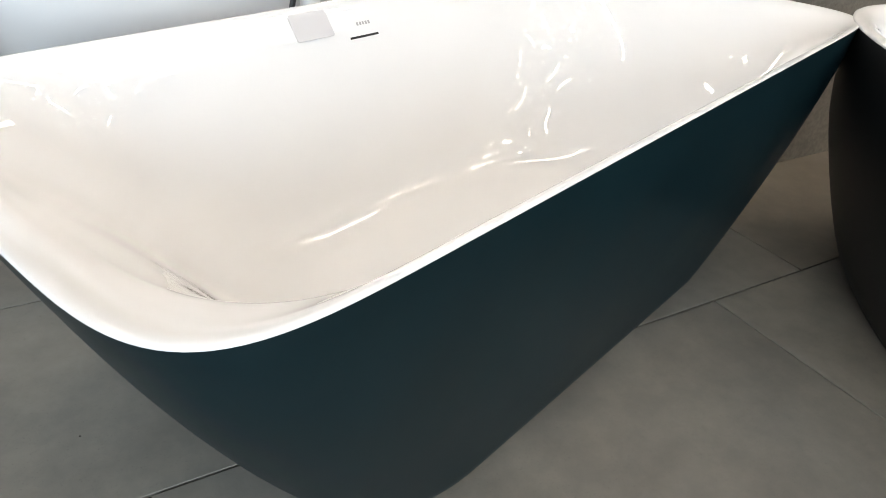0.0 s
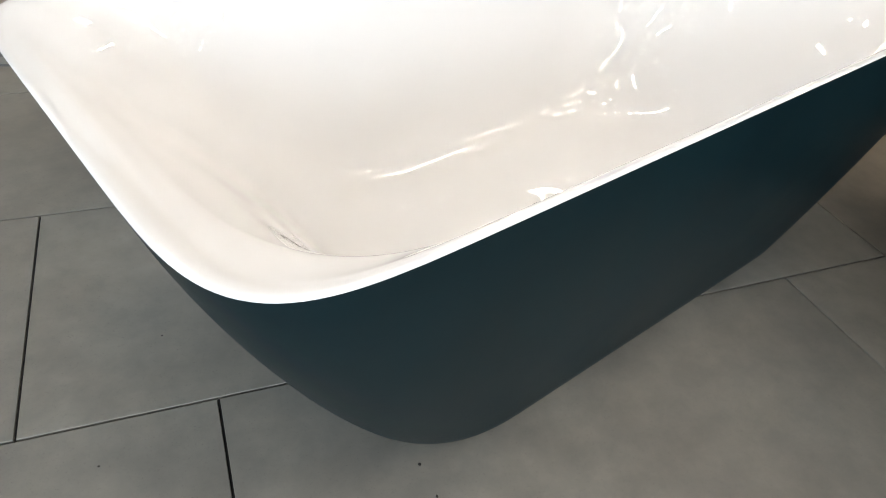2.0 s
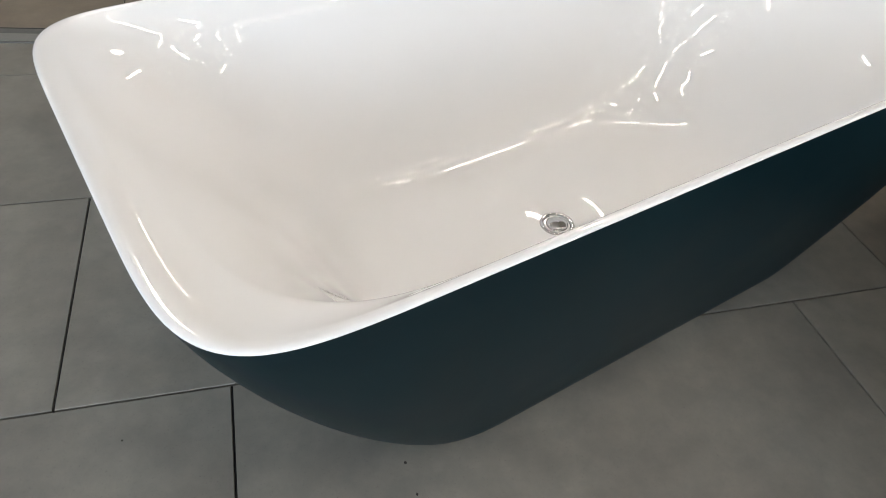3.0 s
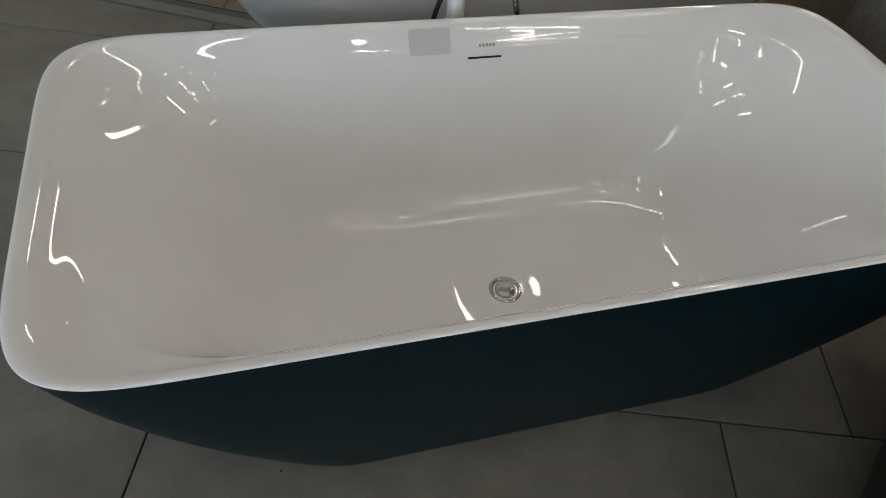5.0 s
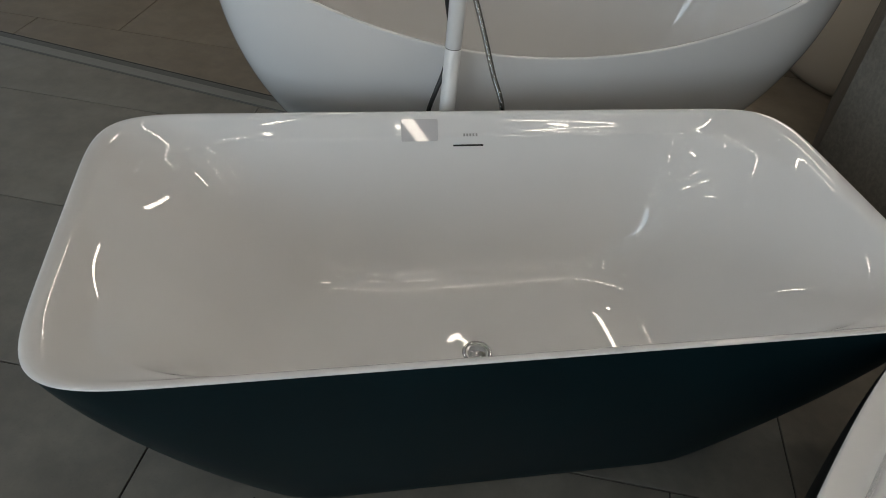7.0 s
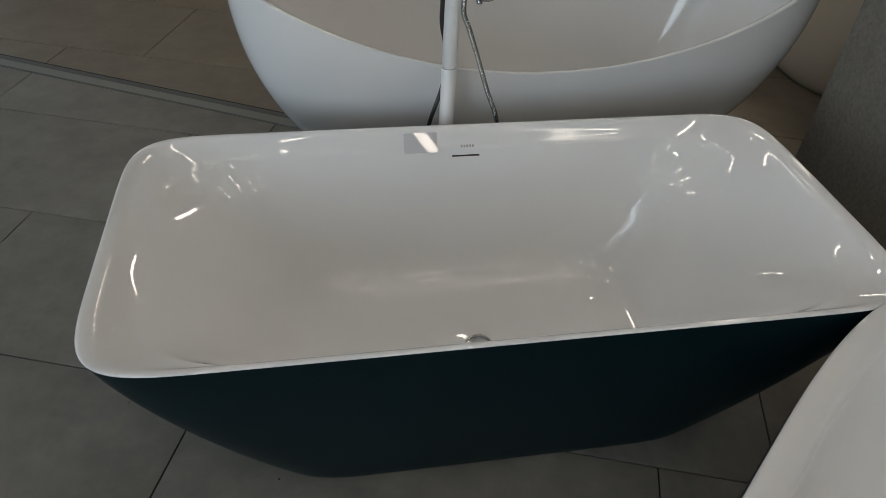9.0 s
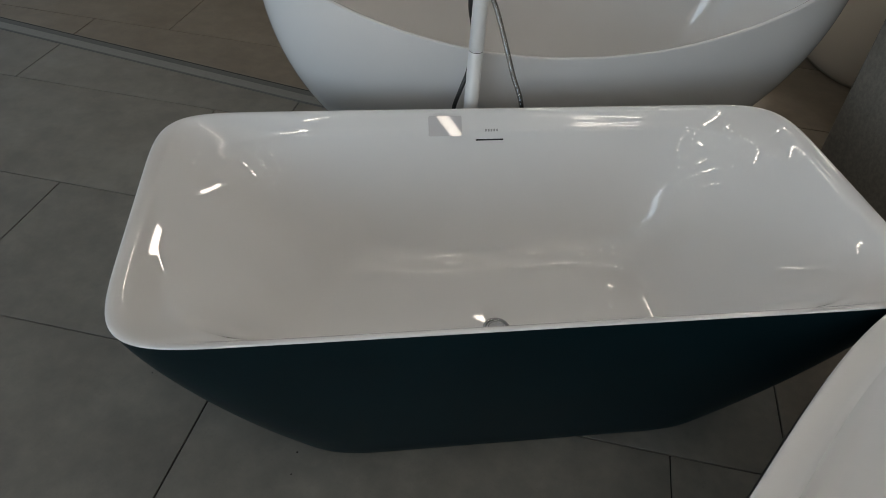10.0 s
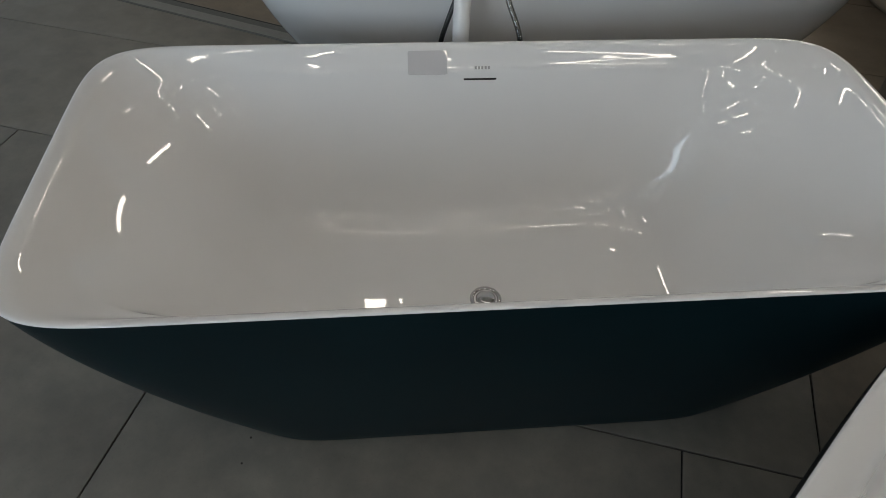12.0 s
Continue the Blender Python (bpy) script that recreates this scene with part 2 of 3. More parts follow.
def spline(knots, s):
    """Smooth (Catmull-Rom) value at s from knots (s, v1, v2, ...)."""
    k = max(i for i in range(len(knots) - 1) if knots[i][0] <= s or i == 0)
    p1, p2 = knots[k], knots[k + 1]
    p0 = knots[k - 1] if k else p1
    p3 = knots[k + 2] if k + 2 < len(knots) else p2
    h = p2[0] - p1[0]
    t = (s - p1[0]) / h
    out = []
    for c in range(1, len(p1)):
        m1 = (p2[c] - p0[c]) / (p2[0] - p0[0]) * h
        m2 = (p3[c] - p1[c]) / (p3[0] - p1[0]) * h
        out.append((2 * t ** 3 - 3 * t * t + 1) * p1[c] + (t ** 3 - 2 * t * t + t) * m1 + (3 * t * t - 2 * t ** 3) * p2[c] + (t ** 3 - t * t) * m2)
    return out


# ---------------------------------------------------------------- setting
TH = radians(-19.11)
PITCH, U0, V0 = 0.5902, -0.9867, -0.217
U, V = Vector((math.cos(TH), math.sin(TH), 0)), Vector((-math.sin(TH), math.cos(TH), 0))
GRID = Matrix.Rotation(TH, 4, "Z")
ROOM = (-5.2, 5.4, -5.5288, 8.0458)      # along the tile rows and across them
HIGH = 3.0


def uv(u, v, z=0.0):
    return U * u + V * v + Vector((0, 0, z))


floor = tagged(new("floor", box("floor", (ROOM[0], ROOM[2], -0.12), (ROOM[1], ROOM[3], -0.006), M_GROUT)), "showroom floor of grey cement-look porcelain tiles", "floor", kind="structure")
floor.matrix_basis = GRID
ceiling = tagged(new("ceiling", box("ceiling", (ROOM[0], ROOM[2], HIGH), (ROOM[1], ROOM[3], HIGH + 0.15), M_CEIL)), "plain pale grey painted ceiling", "ceiling", kind="structure")
ceiling.matrix_basis = GRID


def wall(name, lo, hi, label="plain grey painted showroom wall"):
    w = tagged(new(name, box(name, lo, hi, M_WALL)), label, "wall", kind="structure")
    w.matrix_basis = GRID
    return w


wall("wall_north", (ROOM[0], ROOM[3], 0), (ROOM[1], ROOM[3] + 0.2, HIGH))
wall("wall_east", (ROOM[1], ROOM[2] - 0.2, 0), (ROOM[1] + 0.2, ROOM[3] + 0.2, HIGH))
# two window sides: a low sill wall, a lintel and piers round wide openings
SILL, HEAD = 0.5, 2.85


def window_wall(name, m, a0, a1, openings, watts, colour, first):
    """Local x runs along the wall, local y points into the room."""
    bm = bmesh.new()
    pieces = [((a0, 0), (a1, SILL)), ((a0, HEAD), (a1, HIGH))]
    edge = a0
    for w0, w1 in openings:
        pieces.append(((edge, SILL), (w0, HEAD)))
        edge = w1
    pieces.append(((edge, SILL), (a1, HEAD)))
    for (p0, z0), (p1, z1) in pieces:
        bmesh.ops.create_cube(bm, size=1, matrix=Matrix.LocRotScale(((p0 + p1) / 2, -0.1, (z0 + z1) / 2), None, (p1 - p0, 0.2, z1 - z0)))
    w = tagged(new(name, bm_mesh(name, bm, M_WALL)), "grey painted wall with wide shop windows", "wall", kind="structure")
    w.matrix_basis = m
    for k, (w0, w1) in enumerate(openings):
        lamp = bpy.data.lights.new("window_daylight", "AREA")
        lamp.shape, lamp.size, lamp.size_y = "RECTANGLE", w1 - w0, HEAD - SILL
        lamp.energy, lamp.color = watts[k], colour
        ob = new("window_daylight", lamp)
        ob.matrix_basis = m @ pose((w0 + w1) / 2, -0.05, (SILL + HEAD) / 2, 90, 0, 0)
        fr = tagged(new("window_%d" % (first + k)), "wide grey aluminium shop window", "window", kind="structure")
        fr.matrix_basis = m
        mid = (w0 + w1) / 2
        for (x0, z0), (x1, z1) in (((w0, SILL), (w1, SILL + 0.06)), ((w0, HEAD - 0.06), (w1, HEAD)), ((w0, SILL + 0.06), (w0 + 0.06, HEAD - 0.06)),
                                   ((w1 - 0.06, SILL + 0.06), (w1, HEAD - 0.06)), ((mid - 0.03, SILL + 0.06), (mid + 0.03, HEAD - 0.06))):
            part("window_frame", box("window_frame", (x0, -0.03, z0), (x1, 0.02, z1), M_ALU, 0.004), fr)


window_wall("wall_west", GRID @ pose(ROOM[0], 0, 0, 0, 0, -90), -ROOM[3] - 0.2, -ROOM[2] + 0.2, [(-5.0, -1.5), (-0.9, 2.6)], DAY_WEST, (0.62, 0.80, 1.0), 1)
window_wall("wall_south", GRID @ pose(0, ROOM[2], 0), ROOM[0], ROOM[1], [(-4.6, -0.4), (0.4, 4.6)], DAY_SOUTH, (0.62, 0.80, 1.0), 3)

# cement-clad wall block that stands at the foot end
FOOT = ((1.97, 1.43), (1.24, 0.60), (1.20, -0.16), (2.75, -0.70), (3.10, 1.04))
verts = [(x, y, z) for z in (0.0, 2.6) for x, y in FOOT]
faces = [(4, 3, 2, 1, 0), (5, 6, 7, 8, 9)] + [(k, (k + 1) % 5, (k + 1) % 5 + 5, k + 5) for k in range(5)]
blk = tagged(new("wall_block", mesh_from("wall_block", verts, faces, M_CEMENT, False)), "free-standing wall block clad in rough grey cement", "wall", kind="structure")


# ---------------------------------------------------------------- bathtubs
H = 0.550


def drain(parent, z, x=0.0, y=0.0):
    d = part("drain", lathe("drain", [(0.0375, 0.0), (0.0378, 0.002), (0.036, 0.0045), (0.031, 0.0048), (0.0285, 0.003), (0.027, -0.004), (0.0, -0.004)], M_CHROME), parent, "round polished chrome pop-up waste", pose(x, y, z))
    part("drain_gap", lathe("drain_gap", [(0.0272, -0.0036), (0.0, -0.0036)], M_DARK), d)
    part("drain_cap", lathe("drain_cap", [(0.0, 0.0085), (0.012, 0.008), (0.020, 0.0065), (0.0235, 0.004), (0.0238, -0.003)], M_CHROME), d, "domed chrome cap")


# outer shell of the rectangular tub: at the share s of its height, half length, half width, corner radius and exponent
def shell_at(s):
    q, w = 1 - (1 - s) ** 1.1736, 1 - (1 - s) ** 1.4529
    tuck = 0.006 * max(0.0, 1 - s / 0.05) ** 2
    return 0.5819 + 0.268 * q - tuck, 0.2976 + 0.0986 * w - tuck, 0.2424 + 0.1189 * s, 2.4446 + 3.45 * s


# inner basin: share of the way down, height, half length, half width, corner radius, corner exponent
INNER = [(0, 0.5505, 0.8445, 0.3917, 0.356, 5.9), (0.04, 0.549, 0.834, 0.3862, 0.35, 5.8), (0.1, 0.541, 0.814, 0.3765, 0.34, 5.5),
         (0.15, 0.521, 0.791, 0.3605, 0.335, 4.1), (0.2, 0.5, 0.769, 0.3455, 0.325, 3.3), (0.35, 0.42, 0.69, 0.3215, 0.312, 2.75),
         (0.5, 0.325, 0.612, 0.305, 0.298, 2.55), (0.62, 0.24, 0.548, 0.292, 0.286, 2.5), (0.72, 0.18, 0.497, 0.277, 0.272, 2.45),
         (0.8, 0.142, 0.445, 0.254, 0.249, 2.45), (0.87, 0.119, 0.376, 0.216, 0.213, 2.3), (0.94, 0.1085, 0.3, 0.162, 0.16, 2.2),
         (1.0, 0.1055, 0.21, 0.108, 0.106, 2.1)]

tub = tagged(new("bathtub"), "rectangular freestanding bathtub, glossy white inside, matt petrol-black outside", "bathtub")
loops = []
for k in range(27):
    s = 1.0 - k / 26
    a, b, r, e = shell_at(s)
    loops.append([(x, y, 0.003 + (H - 0.0035) * s) for x, y in outline(a, b, r, e)])
a, b, r, e = shell_at(0)
loops.append([(x, y, 0.001) for x, y in outline(a - 0.004, b - 0.004, r, e)])
part("outer_shell", mesh_from("outer_shell", *skin(loops), M_PETROL), tub, "matt petrol-black outer shell")
loops = []
for dz, off in ((-0.0006, 0.002), (-0.0006, -0.0006), (0.0008, -0.0010), (0.0020, 0.0002), (0.0026, 0.0025)):
    loops.append([(x, y, H + dz) for x, y in bowl_line(0.850 - off, 0.3962 - off, 0.3613, 5.9)])
for k in range(97):
    z, a, b, r, e = spline(INNER, k / 96)
    loops.append([(x, y, z + 0.0025) for x, y in bowl_line(a, b, r, e)])
for k in range(1, 20):
    s = 1 - k / 20.5
    z, a, b, r, e = INNER[-1][1:]
    flat = [(x, y, math.hypot(x, y)) for x, y in bowl_line(a * s, b * s, r * s, e)]
    # a shallow dish round the waste
    loops.append([(x, y, z + 0.0025 - 0.007 * (0.5 + 0.5 * math.cos(math.pi * min(1.0, d / 0.125)))) for x, y, d in flat])
part("basin", mesh_from("basin", *skin(loops), M_WHITE), tub, "glossy white acrylic basin and thin rounded rim")
drain(tub, 0.1012)


def inner_wall(x, z):
    """Point and slope of the far inner wall at height z."""
    for k in range(400):
        zz, a, b, r, e = spline(INNER, k / 400)
        if zz + 0.0025 <= z:
            return b
    return 0.3


def wall_plate(name, x0, x1, z0, z1, lift, material, thick=0.0006, nz=8):
    """A thin plate that lies on the curved far inner wall."""
    verts, faces = [], []
    for side in (0, 1):
        for i in range(nz + 1):
            z = z0 + (z1 - z0) * i / nz
            y = inner_wall(0, z) - lift - (thick if side == 0 else 0)
            verts += [(x0, y, z), (x1, y, z)]
    n = 2 * (nz + 1)
    for i in range(nz):
        faces.append((2 * i, 2 * i + 1, 2 * i + 3, 2 * i + 2))
        faces.append((n + 2 * i + 1, n + 2 * i, n + 2 * i + 2, n + 2 * i + 3))
        faces.append((2 * i, 2 * i + 2, n + 2 * i + 2, n + 2 * i))
        faces.append((2 * i + 1, n + 2 * i + 1, n + 2 * i + 3, 2 * i + 3))
    faces += [(0, n, n + 1, 1), (2 * nz, 2 * nz + 1, n + 2 * nz + 1, n + 2 * nz)]
    return mesh_from(name, verts, faces, material, False)


part("overflow_slot", wall_plate("overflow_slot", -0.037, 0.039, 0.4865, 0.4905, 0.0008, M_DARK, nz=2), tub, "narrow dark overflow slot")
for i in range(5):
    part("logo_bar", wall_plate("logo_bar", -0.012 + i * 0.0077, -0.0072 + i * 0.0077, 0.509, 0.5145, 0.0006, M_PRINT, 0.0003, 2), tub, "small grey printed mark")
bm = bmesh.new()
bmesh.ops.create_cube(bm, size=1, matrix=Matrix.Diagonal((0.0895, 0.0535, 0.0012, 1)))
bmesh.ops.bevel(bm, geom=[ed for ed in bm.edges if abs(ed.verts[0].co.z - ed.verts[1].co.z) > 0.001], offset=0.002, segments=2, affect="EDGES")
card = tagged(new("plastic_card", bm_mesh("plastic_card", bm, M_FILM)), "glossy grey plastic card stuck inside a bathtub", "card")
cz = Vector((0.0, -0.80, 0.60)).normalized()
cx = Vector((1.0, 0.0, 0.0))
cx = (cx - cz * cx.dot(cz)).normalized()
card.matrix_basis = Matrix.Translation((-0.1205, 0.3566, 0.5229)) @ Matrix((cx, cz.cross(cx), cz)).transposed().to_4x4()

# oval tub with raised ends behind
T2 = pose(0.332, 0.985, 0, 0, 0, 6.0)
A2, B2, N2, Z2, DZ2 = 0.968, 0.40, 4.0, 0.60, 0.272


def oval_tub(name, label, A, B, n, z0, dz, base, m, shell, bulge, lip):
    t = tagged(new(name), label, "bathtub")
    t.matrix_basis = m
    loops = []
    rim = ellipse(A, B, n)
    foot = [(x + base[2], y) for x, y in ellipse(base[0], base[1], min(n, 2.6))]
    for k in range(25):
        s = 1 - k / 24
        w = spline(bulge, s)[0]
        lp = []
        for (x, y), (fx, fy) in zip(rim, foot):
            top = z0 + dz * (x / A) ** 2
            lp.append((fx + (x - fx) * w, fy + (y - fy) * w, 0.004 + (top - 0.008) * s))
        loops.append(lp)
    part("outer_shell", mesh_from("outer_shell", *skin(loops), shell), t)
    loops = []
    for off, dd in lip:
        loops.append([(x * (1 - off / A), y * (1 - off / B), z0 + dz * (x / A) ** 2 + dd) for x, y in rim])
    for k in range(1, 21):
        q = k / 20
        f = 1 - 0.40 * q ** 1.25 - 0.1 * q ** 6
        g = math.sin(q * math.pi / 2) ** 1.35
        loops.append([(x * (1 - off / A) * f, y * (1 - off / B) * f, (z0 + dz * (x / A) ** 2 + dd) * (1 - g) + 0.13 * g) for x, y in rim])
    for f in (0.35, 0.2, 0.07):
        loops.append([(x * f, y * f, 0.129) for x, y in rim])
    part("basin", mesh_from("basin", *skin(loops), M_WHITE), t, "glossy white basin")
    return t


ROLLED = ((0.0, -0.008), (0.0, -0.005), (0.0008, -0.002), (0.003, 0.0), (0.007, 0.0), (0.013, -0.003), (0.020, -0.010), (0.026, -0.020))
BROAD = ((0.0, -0.005), (-0.0004, -0.003), (0.001, -0.0005), (0.006, 0.001), (0.016, 0.001), (0.03, -0.003), (0.045, -0.012), (0.058, -0.026))
SOFT = [(k / 10, 1 - (1 - k / 10) ** 2.3) for k in range(11)]
tub2 = oval_tub("oval_bathtub", "white oval freestanding bathtub with raised curved ends", A2, B2, N2, Z2, DZ2, (0.49, 0.20, 0.04), T2, M_WHITE_OUT, SOFT, ROLLED)
part("overflow_slot", box("overflow_slot", (-0.0405, -0.002, -0.0023), (0.0405, 0.002, 0.0023), M_DARK), tub2, "narrow dark overflow slot", pose(0.0455, 0.3745, 0.4998, 0, 8.8, 0))
drain(tub2, 0.129)

STRAIGHT = [(0.0, 0.0), (0.08, 0.22), (0.3, 0.55), (0.6, 0.88), (0.8, 0.985), (0.93, 1.02), (1.0, 1.0)]
tub3 = oval_tub("black_bathtub", "freestanding bathtub, white inside, satin black outside, touching its neighbour", 0.848, 0.398, 3.26, 0.555, 0.0, (0.67, 0.285, 0.0), pose(0.494, -1.044, 0, 0, 0, 40.4), M_BLACK, STRAIGHT, BROAD)
drain(tub3, 0.129)
tub4 = oval_tub("cream_bathtub", "cream round-bodied freestanding bathtub beside a cement wall", 0.72, 0.40, 2.0, 0.58, 0.0, (0.60, 0.30, 0.0), pose(2.27, 1.93, 0, 0, 0, 66), M_CREAM, [(0.0, 0.0), (0.1, 0.4), (0.3, 0.72), (0.55, 0.92), (0.8, 1.0), (1.0, 1.0)], ROLLED)
drain(tub4, 0.129)

# ---------------------------------------------------------------- bath tap
TX, TY = -0.033, 0.468
tap = tagged(new("bath_tap"), "white floor-standing bath tap column with chrome lever and hoses", "tap")
tap.matrix_basis = pose(TX, TY, 0)
part("floor_plate", lathe("floor_plate", [(0.0, 0.012), (0.045, 0.012), (0.048, 0.009), (0.048, 0.0)], M_TAPWHITE), tap)
part("column", lathe("column", [(0.02, 0.01), (0.02, 0.6842), (0.0195, 0.6848)], M_TAPWHITE), tap, "white powder-coated column")
part("joint_ring", lathe("joint_ring", [(0.0192, 0.6846), (0.0192, 0.6866)], M_DARK), tap, "thin dark joint")
part("upper_column", lathe("upper_column", [(0.0195, 0.6864), (0.02, 0.687), (0.02, 0.985), (0.017, 0.99), (0.0, 0.99)], M_TAPWHITE), tap)
bm = bmesh.new()
bmesh.ops.create_uvsphere(bm, u_segments=24, v_segments=14, radius=1, matrix=Matrix.LocRotScale((0.058, -0.006, 0.880), Euler((0.15, 0.2, -0.2)), (0.046, 0.018, 0.013)))
part("lever", bm_mesh("lever", bm, M_CHROME, True), tap, "polished chrome lever")
part("lever_neck", tube("lever_neck", [(0.015, 0, 0.889), (0.03, -0.002, 0.889), (0.045, -0.004, 0.884)], 0.011, M_CHROME), tap)
part("nozzle", lathe("nozzle", [(0.008, 0.0), (0.009, 0.012), (0.007, 0.013)], M_CHROME, 20), tap, "", pose(0.066, -0.006, 0.857))
part("shower_hose", tube("shower_hose", [(0.026, -0.012, 0.882), (0.027, -0.013, 0.835), (0.043, -0.013, 0.796), (0.071, -0.013, 0.719), (0.106, -0.013, 0.619), (0.143, -0.013, 0.520), (0.155, -0.01, 0.38), (0.13, 0.0, 0.2), (0.06, 0.02, 0.06), (0.02, 0.02, 0.02)], 0.0072, M_STEEL, 10, 0.0032), tap, "ribbed steel shower hose")
part("supply_hose", tube("supply_hose", [(-0.024, 0.016, 0.99), (-0.024, 0.012, 0.863), (-0.023, 0.012, 0.80), (-0.009, 0.025, 0.735), (-0.006, 0.026, 0.67), (-0.014, 0.016, 0.615), (-0.032, 0.006, 0.563), (-0.047, 0.006, 0.505), (-0.06, 0.0, 0.40), (-0.06, 0.0, 0.2), (-0.04, 0.0, 0.05), (-0.03, 0, 0.01)], 0.006, M_RUBBER, 10), tap, "black rubber hose")

# ---------------------------------------------------------------- floor strip
SA = radians(-26.6)
strip = tagged(new("floor_strip"), "flat aluminium transition strip across the tiled floor", "floor strip", kind="structure")
strip.matrix_basis = Matrix.Translation((-1.256, 1.727, 0)) @ Matrix.Rotation(SA, 4, "Z")
for nm, y0, y1, mat, z in (("lip", 0.0, 0.008, M_ALU_DARK, 0.0035), ("metal_band", 0.008, 0.055, M_ALU, 0.0045), ("rubber_band", 0.055, 0.088, M_ALU_DARK, 0.0038), ("gap_line", 0.088, 0.097, M_DARK, 0.0025)):
    part(nm, box(nm, (-3.4, y0, -0.001), (3.0, y1, z), mat), strip)

# ---------------------------------------------------------------- ceiling lights
def linear_lamp(u0, u1, v, turn=0, w=0.014):
    t = tagged(new("linear_lamp"), "white linear ceiling lamp, switched on" if u1 - u0 > 0.5 else "short white linear ceiling lamp, switched on", "ceiling lamp", "linear lamps of the showroom")
    ln = u1 - u0
    t.matrix_basis = GRID @ pose((u0 + u1) / 2, v, HIGH - 0.30, 0, 0, turn)
    part("housing", box("housing", (-ln / 2, -w / 2 - 0.006, 0.004), (ln / 2, w / 2 + 0.006, 0.075), M_TAPWHITE, 0.003), t)
    part("diffuser", box("diffuser", (-ln / 2 + 0.01, -w / 2, -0.004), (ln / 2 - 0.01, w / 2, 0.0035), M_LED), t, "glowing frosted diffuser")
    for sx in (-ln / 2 + 0.2, ln / 2 - 0.2):
        part("hanger", lathe("hanger", [(0.0025, 0.07), (0.0025, 0.2995)], M_STEEL, 8), t, "", pose(sx, 0, 0))
    return t


def spot(u, v):
    t = tagged(new("spot_lamp"), "small white round ceiling spot, switched on", "ceiling lamp", "spots of the showroom")
    t.matrix_basis = GRID @ pose(u, v, HIGH)
    part("can", lathe("can", [(0.0, -0.001), (0.05, -0.001), (0.05, -0.14), (0.046, -0.14), (0.033, -0.12)], M_TAPWHITE, 24), t)
    part("lens", lathe("lens", [(0.033, -0.125), (0.0, -0.127)], M_SPOT, 24), t, "glowing lens")


for args in LINES:
    linear_lamp(*args)
for args in SPOTS:
    spot(*args)

# ---------------------------------------------------------------- floor tiles
def tile_mesh(name, material, length):
    """Porcelain slab, 60 cm wide, with a small worn edge; joints stay open round it."""
    bm = bmesh.new()
    lx, ly = length * PITCH - 0.0042, PITCH - 0.0042
    bmesh.ops.create_cube(bm, size=1, matrix=Matrix.LocRotScale((0, 0, -0.005), None, (lx, ly, 0.010)))
    top = [ed for ed in bm.edges if all(v.co.z > -0.001 for v in ed.verts)]
    bmesh.ops.bevel(bm, geom=top, offset=0.0009, segments=1, affect="EDGES")
    return bm_mesh(name, bm, material)


TILES = {}


def slab(mat, n):
    key = (mat.name, round(n, 3))
    if key not in TILES:
        TILES[key] = tile_mesh("tile", mat, n)
    return TILES[key]


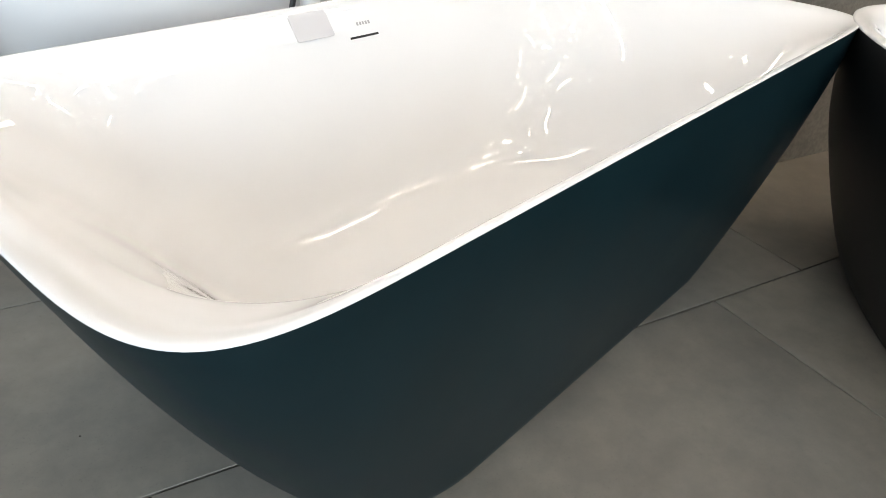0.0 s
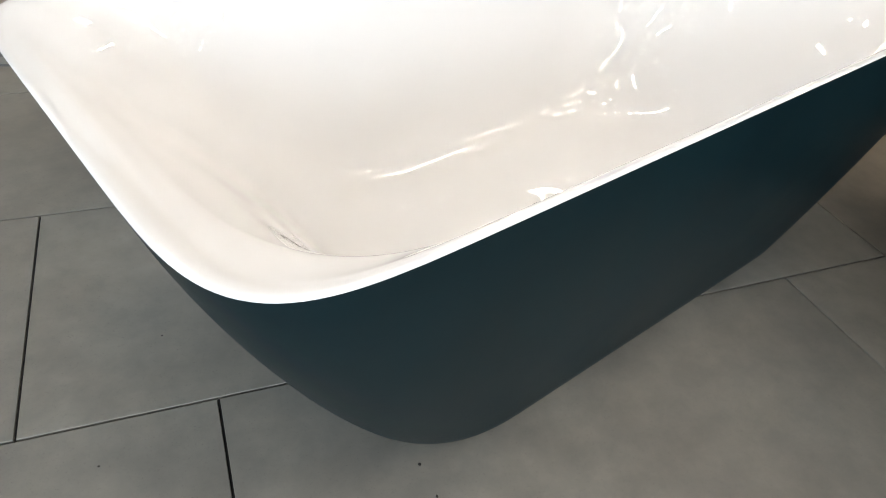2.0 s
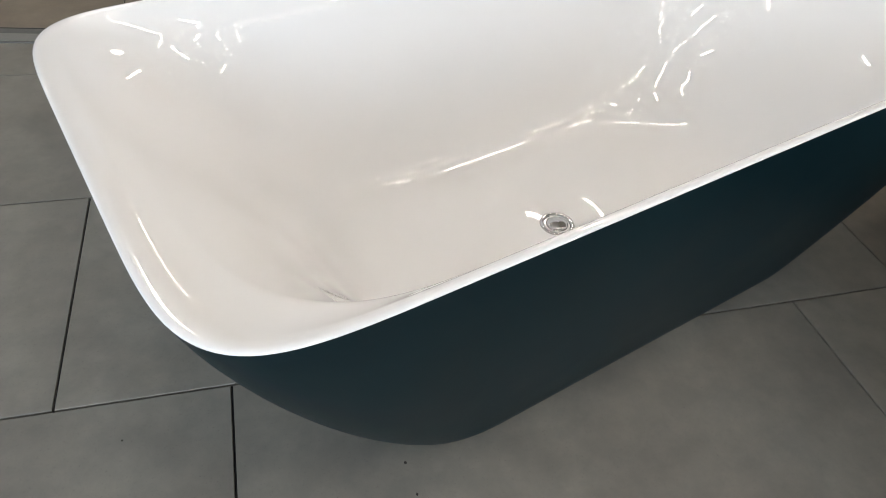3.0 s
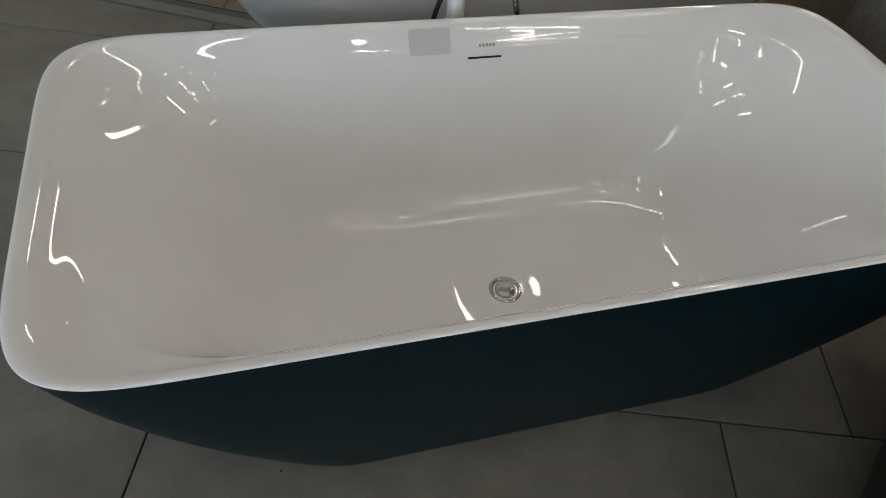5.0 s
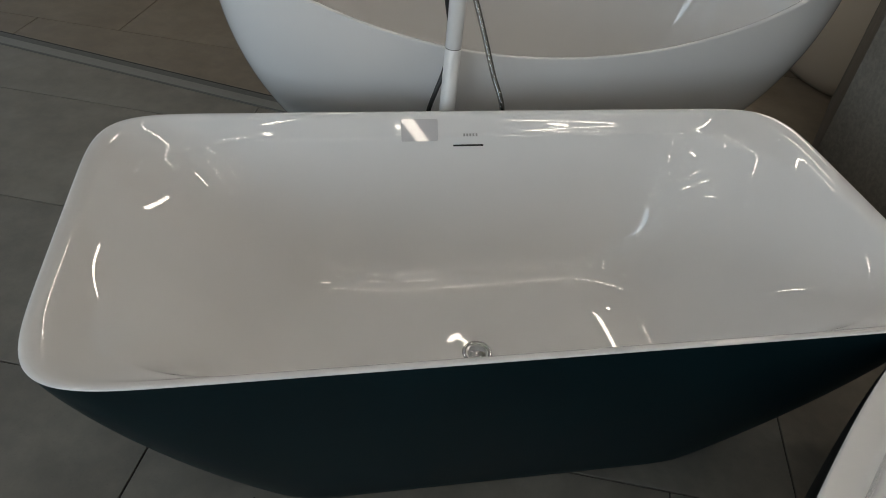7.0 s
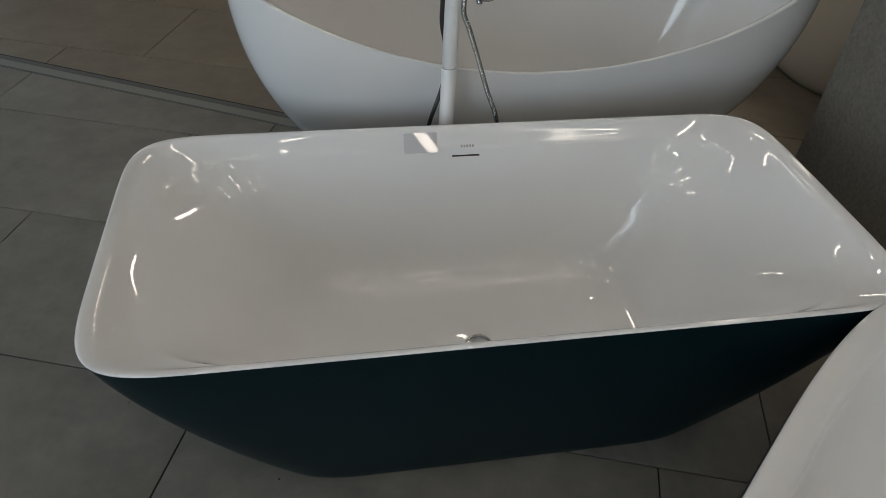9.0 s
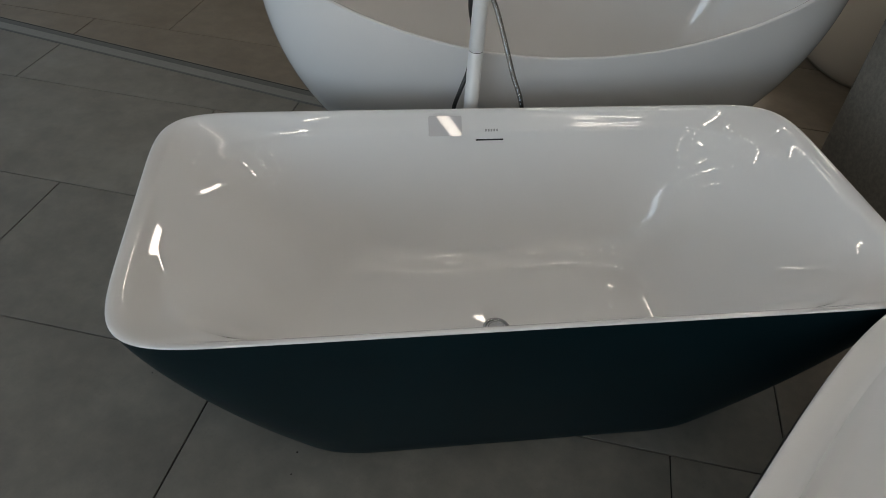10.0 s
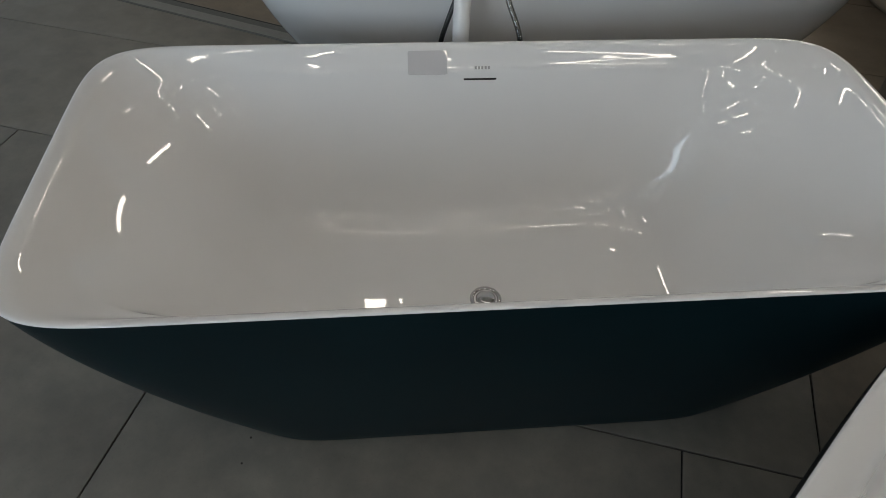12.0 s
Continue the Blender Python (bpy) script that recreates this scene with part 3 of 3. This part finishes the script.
# first joint of each row, in tile widths; slabs are two widths long and cut at the walls and at the strip
BOND = {-9: 0.9, -8: 0.1, -7: 1.3, -6: 0.3, -5: 1.4, -4: 0.7, -3: 0.0, -2: 1.2, -1: 0.5, 0: 1.0, 1: -0.5, 2: 0.0, 3: -1.36, 4: 0.2, 5: 1.1, 6: -0.4, 7: 0.6, 8: 0.0, 9: 1.3, 10: 0.4}
FIRST, LAST = (ROOM[0] - U0) / PITCH, (ROOM[1] - U0) / PITCH
ON_STRIP = Vector((-1.256, 1.727, 0))
sn = Vector((-math.sin(SA), math.cos(SA), 0))
for j in range(-9, 14):
    joints = [BOND.get(j, 0.37 * j % 2) + 2 * k for k in range(-6, 8)] + ([0.0] if j == 0 else [])
    joints = [FIRST] + sorted(q for q in joints if FIRST + 0.2 < q < LAST - 0.2) + [LAST]
    for j0, j1 in zip(joints[:-1], joints[1:]):
        u, v = U0 + (j0 + j1) / 2 * PITCH, V0 + (j + 0.5) * PITCH
        side = (uv(u, v) - ON_STRIP).dot(sn)
        turn = pose(u, v, 0, 0, 0, 180 * random.randrange(2))
        for mat, keep in ((M_TILE, -1), (M_TILE_B, 1)):
            edge = (side - 0.05) * keep
            if edge < -0.75:
                continue
            mat = M_TILE_C if j >= 0 and j0 >= 3 else mat
            mesh = slab(mat, j1 - j0)
            if edge < 0.75:
                bm = bmesh.new()
                bm.from_mesh(mesh)
                m = GRID @ turn
                c = m.inverted() @ (ON_STRIP + sn * (0.03 if keep < 0 else 0.07))
                bmesh.ops.bisect_plane(bm, geom=bm.verts[:] + bm.edges[:] + bm.faces[:], plane_co=c, plane_no=(m.to_3x3().inverted() @ sn) * -keep, clear_outer=True)
                if not bm.faces:
                    bm.free()
                    continue
                mesh = bm_mesh("tile", bm, mat)
            t = part("tile", mesh, floor)
            t.matrix_basis = turn
# a few crumbs of dirt lying on the tiles
for x, y, r in ((-0.743, 0.204, 0.0022), (-0.536, -0.272, 0.003), (-0.549, -0.331, 0.003), (-0.92, 0.003, 0.002), (-0.327, -0.613, 0.0025)):
    bm = bmesh.new()
    bmesh.ops.create_icosphere(bm, subdivisions=1, radius=r)
    for v in bm.verts:
        v.co *= 0.7 + 0.5 * random.random()
        v.co.z *= 0.5
    lo = min(v.co.z for v in bm.verts)
    bmesh.ops.translate(bm, vec=(x, y, -lo - 0.0002), verts=bm.verts)
    tagged(new("crumb", bm_mesh("crumb", bm, M_CRUMB)), "tiny dark crumb of dirt lying on a tile", "dirt crumb", "crumbs on the floor")
# steel channel let into the far floor
ch = tagged(new("floor_channel"), "narrow dark-edged steel floor channel", "floor channel", kind="structure")
ch.matrix_basis = Matrix.Translation((-0.985, 2.79, 0)) @ GRID
part("channel_frame", box("channel_frame", (0, 0, -0.001), (0.9, 0.07, 0.0025), M_BLUE), ch)
part("channel_grate", box("channel_grate", (0.012, 0.014, 0.0), (0.888, 0.056, 0.004), M_ALU), ch)
